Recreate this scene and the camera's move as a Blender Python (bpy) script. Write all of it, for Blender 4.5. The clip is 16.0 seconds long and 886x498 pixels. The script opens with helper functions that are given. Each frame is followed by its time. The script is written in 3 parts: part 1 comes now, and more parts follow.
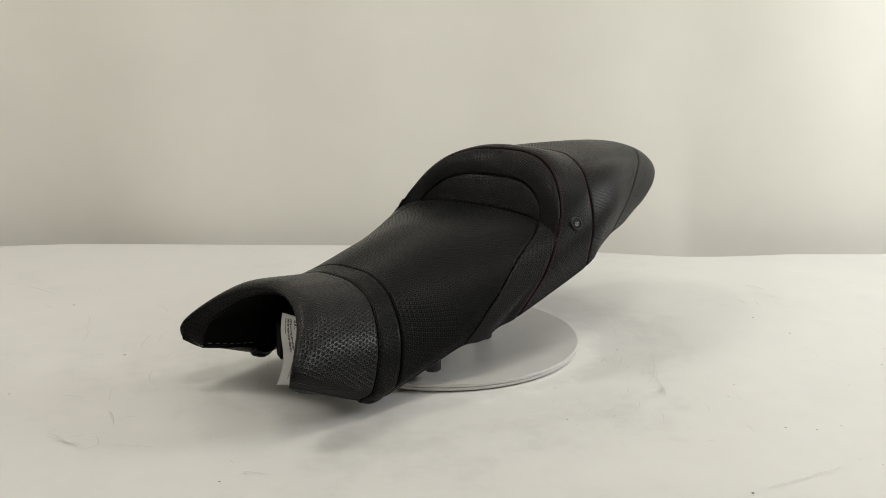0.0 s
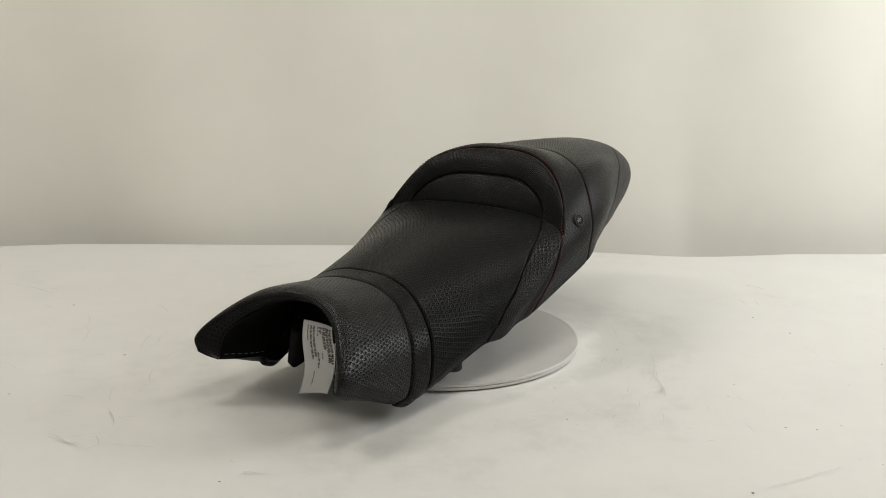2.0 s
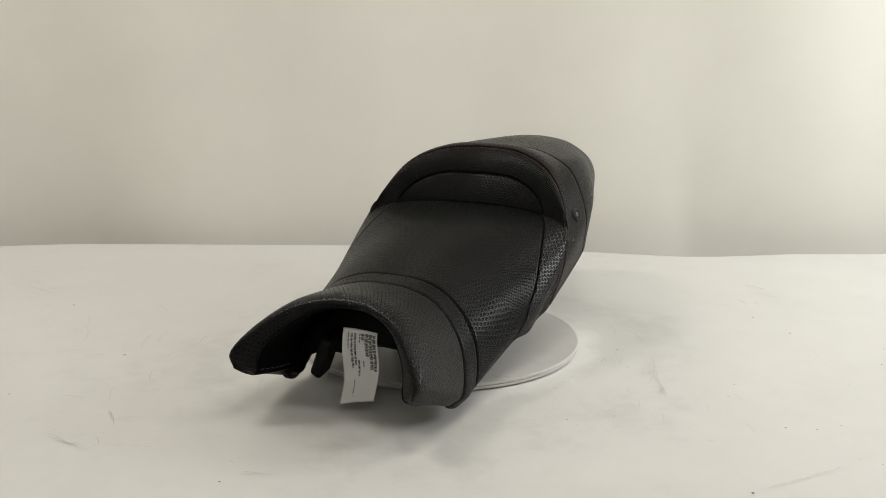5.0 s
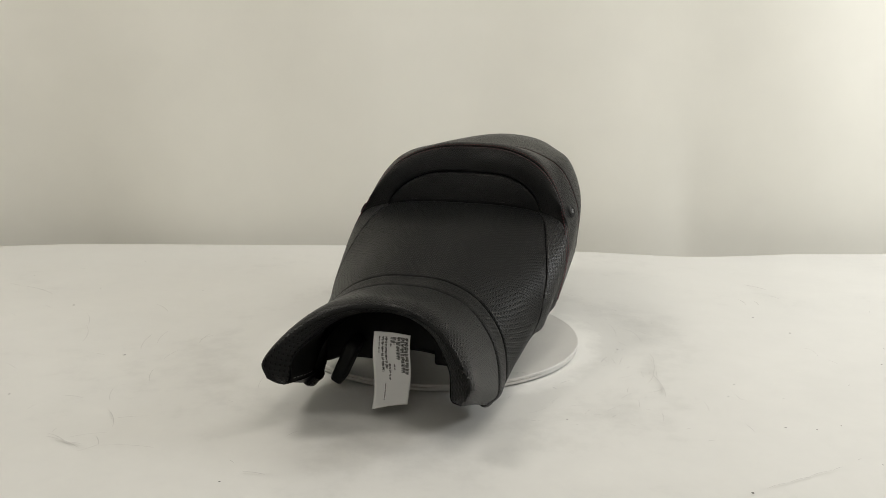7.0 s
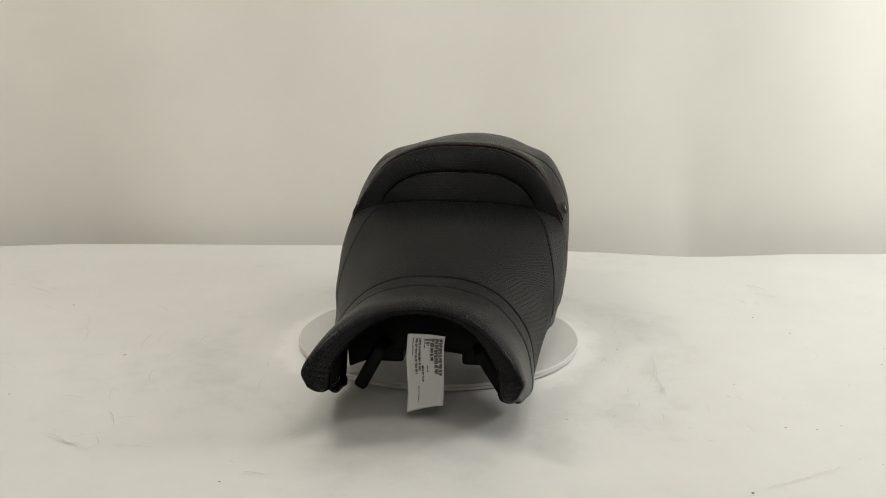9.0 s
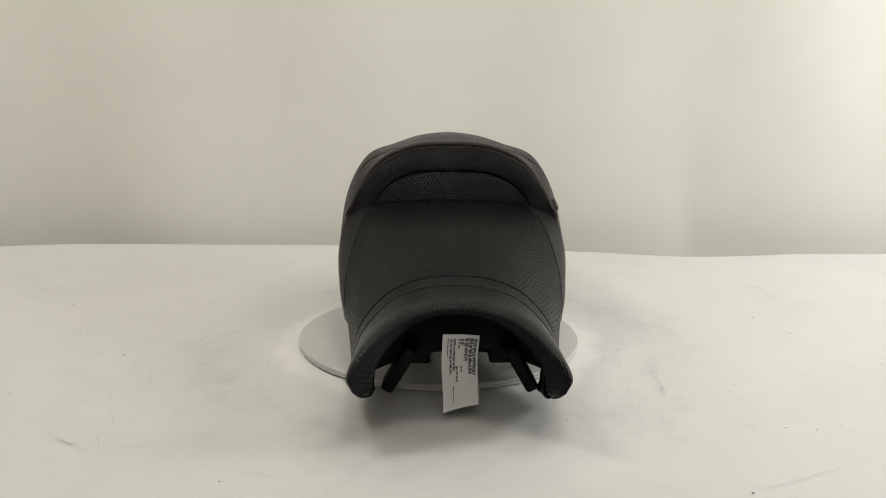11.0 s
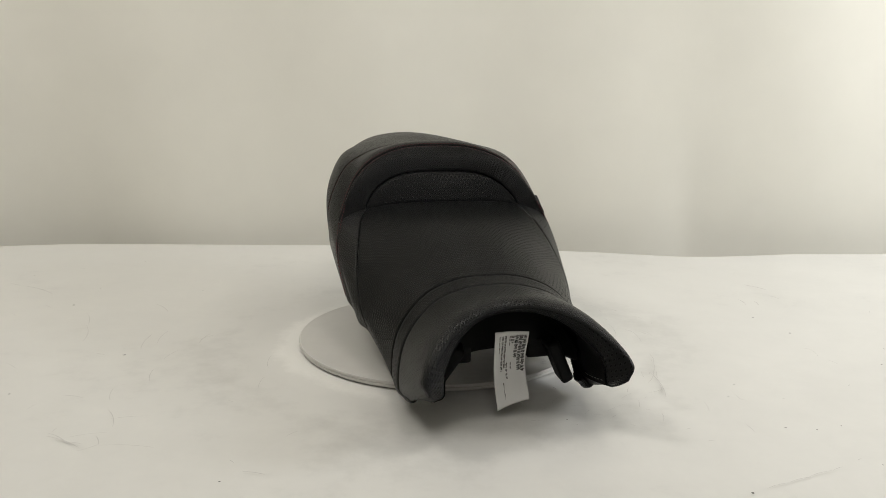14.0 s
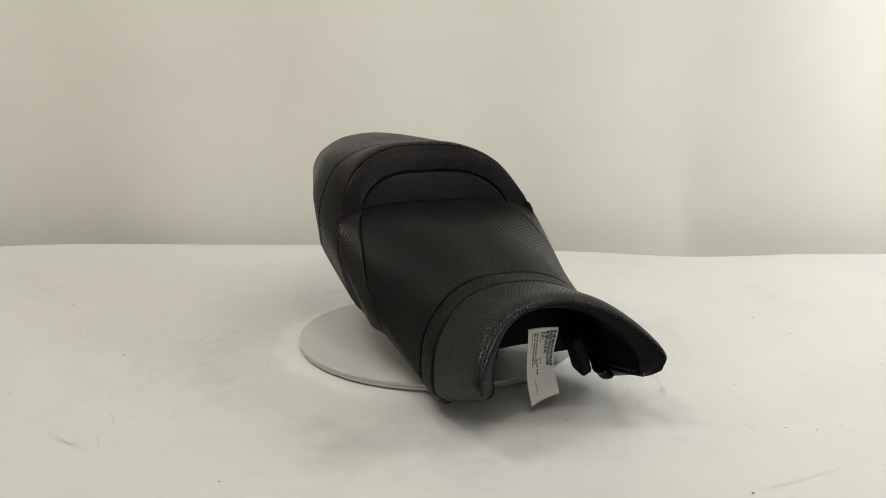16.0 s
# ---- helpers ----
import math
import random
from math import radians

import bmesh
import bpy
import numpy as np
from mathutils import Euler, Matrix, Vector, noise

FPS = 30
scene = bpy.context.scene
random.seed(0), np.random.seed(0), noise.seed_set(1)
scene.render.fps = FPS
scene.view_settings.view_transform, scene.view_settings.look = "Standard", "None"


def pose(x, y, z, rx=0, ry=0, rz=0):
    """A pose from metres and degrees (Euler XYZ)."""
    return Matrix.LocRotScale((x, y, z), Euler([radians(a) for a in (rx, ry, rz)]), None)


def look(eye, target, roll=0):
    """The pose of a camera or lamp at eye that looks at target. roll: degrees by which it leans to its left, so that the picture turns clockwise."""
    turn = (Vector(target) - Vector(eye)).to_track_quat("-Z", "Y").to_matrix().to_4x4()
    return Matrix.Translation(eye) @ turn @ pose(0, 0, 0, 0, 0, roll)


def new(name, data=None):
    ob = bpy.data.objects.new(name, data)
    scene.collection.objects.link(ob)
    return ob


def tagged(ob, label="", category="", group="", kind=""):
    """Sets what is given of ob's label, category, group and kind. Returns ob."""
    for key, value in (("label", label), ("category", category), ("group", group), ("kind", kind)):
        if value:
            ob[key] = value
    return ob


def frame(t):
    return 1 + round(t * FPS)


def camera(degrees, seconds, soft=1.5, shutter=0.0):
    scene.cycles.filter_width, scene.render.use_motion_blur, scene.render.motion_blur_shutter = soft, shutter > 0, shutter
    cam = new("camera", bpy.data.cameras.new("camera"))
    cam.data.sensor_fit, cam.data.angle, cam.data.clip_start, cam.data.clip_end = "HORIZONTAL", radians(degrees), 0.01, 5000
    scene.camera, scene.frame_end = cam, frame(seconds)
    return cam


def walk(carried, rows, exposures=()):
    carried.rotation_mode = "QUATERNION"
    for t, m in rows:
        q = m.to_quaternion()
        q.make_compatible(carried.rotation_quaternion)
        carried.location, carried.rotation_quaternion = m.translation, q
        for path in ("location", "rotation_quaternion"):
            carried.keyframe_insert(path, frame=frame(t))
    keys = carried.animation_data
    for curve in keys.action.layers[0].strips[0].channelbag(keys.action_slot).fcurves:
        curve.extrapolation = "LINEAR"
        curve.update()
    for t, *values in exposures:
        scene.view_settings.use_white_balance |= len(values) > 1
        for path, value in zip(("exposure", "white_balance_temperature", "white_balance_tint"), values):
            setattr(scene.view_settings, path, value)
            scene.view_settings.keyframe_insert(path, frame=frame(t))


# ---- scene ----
cam = camera(54.42, 16.0, soft=0.85)
EYE = pose(0, -1.192, 0.4088, 90 - 12.928, 0, -0.230) @ pose(0, 0, 0, 0, 0, 0.569)
walk(cam, [(0, EYE), (16, EYE)], exposures=[(0, 0.0, 6500, 10), (16, 0.0, 6500, 10)])

DISC_Z = 0.010          # top of the turntable above the white sheet


# ---- world and lamps ----
world = bpy.data.worlds.new("world")
scene.world = world
world.use_nodes = True
world.node_tree.nodes["Background"].inputs[0].default_value = (0.9, 0.95, 1.0, 1)
world.node_tree.nodes["Background"].inputs[1].default_value = 0.02


def area_lamp(name, eye, target, sx, sy, watts, colour):
    data = bpy.data.lights.new(name, "AREA")
    data.shape, data.size, data.size_y, data.energy, data.color = "RECTANGLE", sx, sy, watts, colour
    ob = new(name, data)
    ob.matrix_world = look(eye, target)
    return ob


WARM = (1.0, 0.948, 0.872)
area_lamp("unseen_overhead_light", (0.20, -0.50, 1.72), (0.10, -0.2, 0), 0.40, 0.28, 4.6, WARM)
# side lamps and the rear one are unseen fill, added to brighten the wall
area_lamp("unseen_overhead_light", (-0.95, 0.12, 1.72), (-0.95, 0.12, 0), 0.60, 0.30, 10.6, WARM)
area_lamp("unseen_overhead_light", (1.05, 0.12, 1.72), (1.05, 0.12, 0), 0.60, 0.30, 6.0, WARM)
area_lamp("unseen_overhead_light", (-0.10, -1.60, 1.72), (-0.10, -1.30, 0), 1.20, 0.30, 4.0, WARM)
area_lamp("window_light", (1.93, 0.10, 1.02), (0, 0.1, 0.0), 0.7, 0.55, 19.5, (0.97, 0.975, 0.98))


# ---- materials ----
def nodes_of(name, base, rough, metal=0.0, spec=0.5):
    m = bpy.data.materials.new(name)
    m.use_nodes = True
    nt = m.node_tree
    b = nt.nodes["Principled BSDF"]
    b.inputs["Base Color"].default_value = (*base, 1)
    b.inputs["Roughness"].default_value = rough
    b.inputs["Metallic"].default_value = metal
    b.inputs["Specular IOR Level"].default_value = spec
    return m, nt, b


def math_node(nt, op, a, b=None, c=None):
    n = nt.nodes.new("ShaderNodeMath")
    n.operation = op
    for i, v in enumerate((a, b, c)):
        if v is None:
            continue
        if isinstance(v, (int, float)):
            n.inputs[i].default_value = v
        else:
            nt.links.new(v, n.inputs[i])
    return n.outputs[0]


def noise_node(nt, coord, scale, detail=4.0, rough=0.55):
    n = nt.nodes.new("ShaderNodeTexNoise")
    n.inputs["Scale"].default_value, n.inputs["Detail"].default_value, n.inputs["Roughness"].default_value = scale, detail, rough
    nt.links.new(coord, n.inputs["Vector"])
    return n.outputs["Fac"]


def ramp(nt, fac, stops):
    n = nt.nodes.new("ShaderNodeValToRGB")
    e = n.color_ramp.elements
    while len(e) < len(stops):
        e.new(0.5)
    for k, (p, c) in zip(e, stops):
        k.position, k.color = p, (*c, 1)
    nt.links.new(fac, n.inputs[0])
    return n.outputs[0]


def bump(nt, b, height, strength, dist, under=None):
    n = nt.nodes.new("ShaderNodeBump")
    n.inputs["Strength"].default_value, n.inputs["Distance"].default_value = strength, dist
    nt.links.new(height, n.inputs["Height"])
    if under is not None:
        nt.links.new(under, n.inputs["Normal"])
    nt.links.new(n.outputs[0], b.inputs["Normal"])
    return n.outputs[0]


def plain(name, base, rough, metal=0.0, grain=60.0, amount=0.15, relief=0.0, spec=0.5):
    """A surface with fine grain and broad uneven tone."""
    m, nt, b = nodes_of(name, base, rough, metal, spec)
    tc = nt.nodes.new("ShaderNodeTexCoord").outputs["Object"]
    mixed = math_node(nt, "ADD", math_node(nt, "MULTIPLY", noise_node(nt, tc, grain), 0.5), math_node(nt, "MULTIPLY", noise_node(nt, tc, grain / 12), 0.5))
    lo, hi = [c * (1 - amount) for c in base], [min(1, c * (1 + amount)) for c in base]
    nt.links.new(ramp(nt, mixed, [(0.3, lo), (0.7, hi)]), b.inputs["Base Color"])
    if relief:
        bump(nt, b, noise_node(nt, tc, grain * 4), 0.5, relief)
    return m


def leather(name, base, rough, pitch, hole, spec, depth=0.0018):
    """Black vinyl with a grain, and rows of pressed holes set off by half a step."""
    m, nt, b = nodes_of(name, base, rough, 0.0, spec)
    tc = nt.nodes.new("ShaderNodeTexCoord")
    sep = nt.nodes.new("ShaderNodeSeparateXYZ")
    nt.links.new(tc.outputs["UV"], sep.inputs[0])
    u = math_node(nt, "DIVIDE", sep.outputs[0], pitch)
    v = math_node(nt, "DIVIDE", sep.outputs[1], pitch * 0.80)
    row = math_node(nt, "FLOOR", v)
    shift = math_node(nt, "MULTIPLY", math_node(nt, "MODULO", math_node(nt, "ABSOLUTE", row), 2.0), 0.5)
    fu = math_node(nt, "SUBTRACT", math_node(nt, "FRACT", math_node(nt, "ADD", u, shift)), 0.5)
    fv = math_node(nt, "MULTIPLY", math_node(nt, "SUBTRACT", math_node(nt, "FRACT", v), 0.5), 0.80)
    d = math_node(nt, "SQRT", math_node(nt, "ADD", math_node(nt, "MULTIPLY", fu, fu), math_node(nt, "MULTIPLY", fv, fv)))
    pit = nt.nodes.new("ShaderNodeMapRange")
    pit.interpolation_type = "SMOOTHSTEP"
    pit.inputs["From Min"].default_value, pit.inputs["From Max"].default_value = hole * 0.45, hole
    nt.links.new(d, pit.inputs["Value"])
    edge = nt.nodes.new("ShaderNodeMapRange")
    edge.interpolation_type = "SMOOTHSTEP"
    edge.inputs["From Min"].default_value, edge.inputs["From Max"].default_value = hole * 1.05, hole * 1.75
    edge.inputs["To Min"].default_value, edge.inputs["To Max"].default_value = 1.0, 0.0
    nt.links.new(d, edge.inputs["Value"])
    relief = math_node(nt, "MULTIPLY", pit.outputs[0], math_node(nt, "MULTIPLY_ADD", edge.outputs[0], 0.24, 1.0))
    ob = tc.outputs["Object"]
    fine = noise_node(nt, ob, 620.0, 3.0, 0.6)
    broad = noise_node(nt, ob, 9.0, 3.0)
    tone = ramp(nt, broad, [(0.3, [c * 0.8 for c in base]), (0.7, [c * 1.2 for c in base])])
    mix = nt.nodes.new("ShaderNodeMix")
    mix.data_type = "RGBA"
    nt.links.new(pit.outputs[0], mix.inputs[0])
    # shade inside the holes is put into the colour
    mix.inputs[6].default_value = (base[0] * 0.45, base[1] * 0.45, base[2] * 0.45, 1)
    nt.links.new(tone, mix.inputs[7])
    nt.links.new(mix.outputs[2], b.inputs["Base Color"])
    nt.links.new(math_node(nt, "MULTIPLY_ADD", broad, 0.16, rough - 0.08), b.inputs["Roughness"])
    # the holes' sheen is cut as well, so they read dark
    nt.links.new(math_node(nt, "MULTIPLY_ADD", pit.outputs[0], spec * 0.75, spec * 0.25), b.inputs["Specular IOR Level"])
    n1 = bump(nt, b, fine, 0.40, 0.0005)
    bump(nt, b, relief, 0.9, depth, n1)
    return m


BLACK = (0.0038, 0.0041, 0.0042)
LEATHER = leather("perforated_leather", BLACK, 0.32, 0.0054, 0.22, 0.112)
LEATHER_PAD = leather("backrest_leather", BLACK, 0.31, 0.0056, 0.24, 0.125)
LEATHER_BIG = leather("coarse_perforated_leather", BLACK, 0.31, 0.0056, 0.235, 0.21)
LEATHER_PLAIN = plain("smooth_leather", BLACK, 0.44, 0.0, 500.0, 0.2, 0.0003, 0.2)
LINING = plain("black_lining", (0.0045, 0.0045, 0.0045), 0.85, 0.0, 700.0, 0.3, 0.0004, 0.08)
PLASTIC = plain("black_plastic", (0.006, 0.006, 0.006), 0.6, 0.0, 300.0, 0.2, 0.0002, 0.2)
RUBBER = plain("black_rubber", (0.012, 0.012, 0.012), 0.7, 0.0, 200.0, 0.2)
THREAD_RED = plain("dark_red_thread", (0.10, 0.010, 0.016), 0.7, 0.0, 900.0, 0.3)
THREAD_BLACK = plain("black_thread", (0.010, 0.010, 0.011), 0.6, 0.0, 900.0, 0.3)
THREAD_WHITE = plain("white_thread", (0.14, 0.14, 0.135), 0.8, 0.0, 900.0, 0.1)
PAPER = plain("label_paper", (0.74, 0.74, 0.73), 0.6, 0.0, 40.0, 0.04)
INK = plain("label_ink", (0.025, 0.025, 0.025), 0.7, 0.0, 200.0, 0.2)
BADGE_INK = plain("badge_grey", (0.30, 0.30, 0.30), 0.5, 0.0, 200.0, 0.1)
DISC_PAINT = plain("turntable_grey_laminate", (0.565, 0.56, 0.535), 0.42, 0.0, 30.0, 0.05)
DISC_RIM = plain("turntable_metal_rim", (0.66, 0.65, 0.63), 0.4, 0.3, 80.0, 0.08, 0.0002)
WALL_PAINT = plain("off_white_wall", (0.82, 0.81, 0.742), 0.75, 0.0, 7.0, 0.035, 0.0)
# dark so that the unseen south wall throws less light on the seat's front
DARK_PAINT = plain("unseen_dim_wall", (0.32, 0.31, 0.295), 0.8, 0.0, 12.0, 0.05)
ROOM_PAINT = plain("room_wall", (0.55, 0.54, 0.50), 0.8, 0.0, 12.0, 0.05)
CEILING_PAINT = plain("ceiling_white", (0.70, 0.69, 0.66), 0.85, 0.0, 12.0, 0.04)
SCUFF = plain("grey_scuff", (0.51, 0.505, 0.49), 0.6, 0.0, 300.0, 0.2)
SPECK = plain("dark_speck", (0.10, 0.10, 0.09), 0.8, 0.0, 300.0, 0.2)
WOOD = plain("table_board", (0.50, 0.48, 0.44), 0.6, 0.0, 40.0, 0.1)


def sheet_material():
    """White vinyl sheet with grey smudges, rubbed patches, hair scratches and a painted glow."""
    m, nt, b = nodes_of("white_vinyl_sheet", (0.80, 0.795, 0.775), 0.42)
    tc = nt.nodes.new("ShaderNodeTexCoord").outputs["Object"]
    broad = noise_node(nt, tc, 3.2, 5.0, 0.6)
    mid = noise_node(nt, tc, 22.0, 6.0, 0.65)
    both = math_node(nt, "ADD", math_node(nt, "MULTIPLY", broad, 0.55), math_node(nt, "MULTIPLY", mid, 0.45))
    # rubbed grey ring round the turntable; the whiter margin paints in the rim's glow
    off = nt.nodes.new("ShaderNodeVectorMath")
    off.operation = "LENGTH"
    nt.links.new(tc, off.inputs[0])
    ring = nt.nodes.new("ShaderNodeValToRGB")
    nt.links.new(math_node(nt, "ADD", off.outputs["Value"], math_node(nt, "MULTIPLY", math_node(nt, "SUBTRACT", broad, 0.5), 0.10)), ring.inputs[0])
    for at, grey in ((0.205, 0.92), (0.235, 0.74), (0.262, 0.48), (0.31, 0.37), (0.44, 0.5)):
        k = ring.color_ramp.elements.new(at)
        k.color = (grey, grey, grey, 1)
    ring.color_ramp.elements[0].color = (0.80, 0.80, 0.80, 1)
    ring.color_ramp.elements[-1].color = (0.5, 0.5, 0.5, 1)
    # smudges and wear, lifted near the rim by the painted glow
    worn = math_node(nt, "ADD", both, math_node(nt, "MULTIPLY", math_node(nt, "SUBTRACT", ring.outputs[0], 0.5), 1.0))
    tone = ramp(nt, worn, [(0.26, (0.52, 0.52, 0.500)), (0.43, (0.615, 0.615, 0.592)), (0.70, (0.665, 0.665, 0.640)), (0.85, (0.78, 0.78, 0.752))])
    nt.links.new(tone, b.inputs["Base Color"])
    nt.links.new(math_node(nt, "MULTIPLY_ADD", mid, 0.25, 0.30), b.inputs["Roughness"])
    bump(nt, b, noise_node(nt, tc, 14.0, 3.0), 0.25, 0.002)
    return m


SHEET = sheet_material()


# ---- mesh helpers ----
def part(name, bm, material, parent=None, label=""):
    me = bpy.data.meshes.new(name)
    bm.normal_update()
    bm.to_mesh(me)
    bm.free()
    me.materials.append(material)
    ob = new(name, me)
    ob.parent = parent
    return tagged(ob, label)


def smooth(bm):
    for f in bm.faces:
        f.smooth = True
    return bm


def box(bm, lo, hi, bevel=0.0, m=None):
    vs = bmesh.ops.create_cube(bm, size=1.0)["verts"]
    for v in vs:
        v.co = Vector([l + (c + 0.5) * (h - l) for c, l, h in zip(v.co, lo, hi)])
    if bevel:
        es = list({e for v in vs for e in v.link_edges})
        r = bmesh.ops.bevel(bm, geom=es, offset=bevel, segments=3, affect="EDGES", profile=0.5)
        vs = list({v for v in r["verts"]} | {v for v in vs if v.is_valid})
    if m is not None:
        bmesh.ops.transform(bm, matrix=m, verts=[v for v in vs if v.is_valid])
    return vs


def lathe(bm, profile, n=48, centre=(0, 0, 0)):
    """Turn a profile of (radius, height) about the upright axis."""
    rings = []
    for r, z in profile:
        if r < 1e-6:
            rings.append([bm.verts.new((centre[0], centre[1], centre[2] + z))])
        else:
            rings.append([bm.verts.new((centre[0] + r * math.cos(2 * math.pi * k / n), centre[1] + r * math.sin(2 * math.pi * k / n), centre[2] + z)) for k in range(n)])
    for a, b in zip(rings, rings[1:]):
        for k in range(n):
            q = [a[k % len(a)], a[(k + 1) % len(a)], b[(k + 1) % len(b)], b[k % len(b)]]
            q = list(dict.fromkeys(q))
            if len(q) > 2:
                bm.faces.new(q)
    bmesh.ops.recalc_face_normals(bm, faces=bm.faces)
    return bm


def grid_mesh(P, uv=None, flip=False):
    """A bmesh from an array of rows of points, smooth, with an optional map in metres."""
    bm = bmesh.new()
    lay = bm.loops.layers.uv.new("map") if uv is not None else None
    r, c = P.shape[:2]
    vs = [[bm.verts.new(P[i, j]) for j in range(c)] for i in range(r)]
    for i in range(r - 1):
        for j in range(c - 1):
            ids = [(i, j), (i, j + 1), (i + 1, j + 1), (i + 1, j)]
            if flip:
                ids = ids[::-1]
            f = bm.faces.new([vs[a][b] for a, b in ids])
            f.smooth = True
            if lay is not None:
                for loop, (a, b) in zip(f.loops, ids):
                    loop[lay].uv = uv[a, b]
    return bm


# ---- the room ----
def room():
    zc, zt = 1.78, 0.0
    # the wall behind the table: a hung sheet with shallow upright waves
    xs, zs = np.linspace(-2.0, 2.0, 161), np.linspace(-0.75, zc, 60)
    X, Z = np.meshgrid(xs, zs)
    low = np.clip((0.35 - Z) / 0.5, 0, 1)
    Y = 0.745 + 0.009 * np.sin(X * 5.1 + 0.6) + 0.0045 * np.sin(X * 13.0 + 2 * Z) + 0.010 * low * np.sin(X * 7.3 + 1.9)
    # base swept forward, a shape added to catch more overhead light
    Y = Y - 0.032 * np.clip((0.55 - Z) / 0.6, 0, 1.05) ** 2
    Y = Y + 0.007 * np.exp(-((X - 0.555) / 0.05) ** 2) * np.exp(-((Z - 0.05) / 0.16) ** 2)
    bm = grid_mesh(np.stack([X, Y, Z], -1))
    part("wall_north", bm, WALL_PAINT)
    bm = bmesh.new()
    box(bm, (-2.1, 0.80, -0.8), (2.1, 0.90, 1.9))
    tagged(part("wall_backing", bm, ROOM_PAINT), kind="structure")
    tagged(bpy.data.objects["wall_north"], "off-white hung backdrop wall with shallow upright waves", "wall", kind="structure")
    # assumed walls out of view; the south one is darkened to cut front fill
    for name, lo, hi in (("wall_west", (-2.1, -2.6, -0.8), (-2.0, 0.80, 1.9)), ("wall_south", (-2.0, -2.6, -0.8), (2.1, -2.5, 1.9))):
        bm = bmesh.new()
        box(bm, lo, hi)
        tagged(part(name, bm, DARK_PAINT if name == "wall_south" else ROOM_PAINT), "unseen plain grey room wall", "wall", kind="structure")
    # the east wall has the window opening that lets the side light in
    bm = bmesh.new()
    for lo, hi in (((2.0, -2.5, -0.8), (2.1, -0.30, 1.78)), ((2.0, 0.50, -0.8), (2.1, 0.80, 1.78)), ((2.0, -0.30, -0.8), (2.1, 0.50, 0.70)), ((2.0, -0.30, 1.38), (2.1, 0.50, 1.78))):
        box(bm, lo, hi)
    tagged(part("wall_east", bm, ROOM_PAINT), "plain off-white room wall with a window opening", "wall", kind="structure")
    bm = bmesh.new()
    box(bm, (-2.1, -2.6, zc), (2.1, 0.9, zc + 0.1))
    tagged(part("ceiling", bm, CEILING_PAINT), "plain white ceiling", "ceiling", kind="structure")
    bm = bmesh.new()
    box(bm, (-2.1, -2.6, -0.85), (2.1, 0.9, -0.75))
    tagged(part("floor", bm, ROOM_PAINT), "plain pale floor", "floor", kind="structure")


def table_edge(x):
    """Back edge of the sheet, which wanders."""
    kx = (-1.281, -0.926, -0.897, -0.788, -0.458, -0.192, 0.099, 0.335, 0.493, 0.611, 0.739, 0.943, 1.281)
    ky = (0.559, 0.573, 0.585, 0.604, 0.613, 0.619, 0.602, 0.570, 0.536, 0.545, 0.571, 0.579, 0.579)
    return np.interp(x, kx, ky)


def table():
    thing = tagged(new("table"), "pale work table under a scuffed white vinyl sheet", "table")
    bm = bmesh.new()
    box(bm, (-1.35, -1.05, -0.045), (1.35, 0.53, -0.006), 0.004)
    part("tabletop", bm, WOOD, thing)
    for x in (-1.25, 1.19):
        for y in (-0.98, 0.40):
            leg = bmesh.new()
            box(leg, (x, y, -0.75), (x + 0.06, y + 0.06, -0.045), 0.004)
            part("leg", leg, WOOD, thing)
    # the sheet lies on the table and rolls over its back edge
    xs = np.linspace(-1.33, 1.33, 260)
    edge = np.convolve(np.pad(table_edge(xs), 6, mode="edge"), np.hanning(13) / np.hanning(13).sum(), mode="valid")
    rows = []
    for f in np.concatenate([np.linspace(0, 0.97, 70), np.linspace(0.975, 1, 8)]):
        y = -1.03 + f * (edge + 1.03)
        z = 0.0009 * np.sin(xs * 6 + y * 4) * np.sin(y * 5 + 1.0) * np.clip(np.hypot(xs, y) * 3 - 0.9, 0, 1)
        rows.append(np.stack([xs, y, z - 0.0006], -1))
    for k in range(1, 9):
        a = k / 8 * math.pi / 2
        rows.append(np.stack([xs, edge + 0.010 * math.sin(a), np.full_like(xs, -0.0006 - 0.010 * (1 - math.cos(a)))], -1))
    rows.append(np.stack([xs, edge + 0.012, np.full_like(xs, -0.07)], -1))
    P = np.stack(rows)
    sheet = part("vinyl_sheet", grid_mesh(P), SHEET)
    sheet.modifiers.new("thick", "SOLIDIFY").thickness = 0.0015
    tagged(sheet, "scuffed white vinyl sheet laid over the table", "sheet")


def mark(bm, x, y, length, angle, width=0.0009, curve=0.0):
    """One thin rubbed line on the sheet, tapering to its ends."""
    n = 10
    a = radians(angle)
    last = None
    for k in range(n + 1):
        f = k / n - 0.5
        cx, cy = f * length, curve * (0.25 - f * f) * 4
        px, py = x + cx * math.cos(a) - cy * math.sin(a), y + cx * math.sin(a) + cy * math.cos(a)
        w = width * (0.25 + math.sqrt(max(0.0, 0.25 - f * f)) * 1.5) * 0.5
        p = [bm.verts.new((px - w * math.sin(a), py + w * math.cos(a), 0.0011)), bm.verts.new((px + w * math.sin(a), py - w * math.cos(a), 0.0011))]
        if last:
            bm.faces.new((last[0], last[1], p[1], p[0]))
        last = p


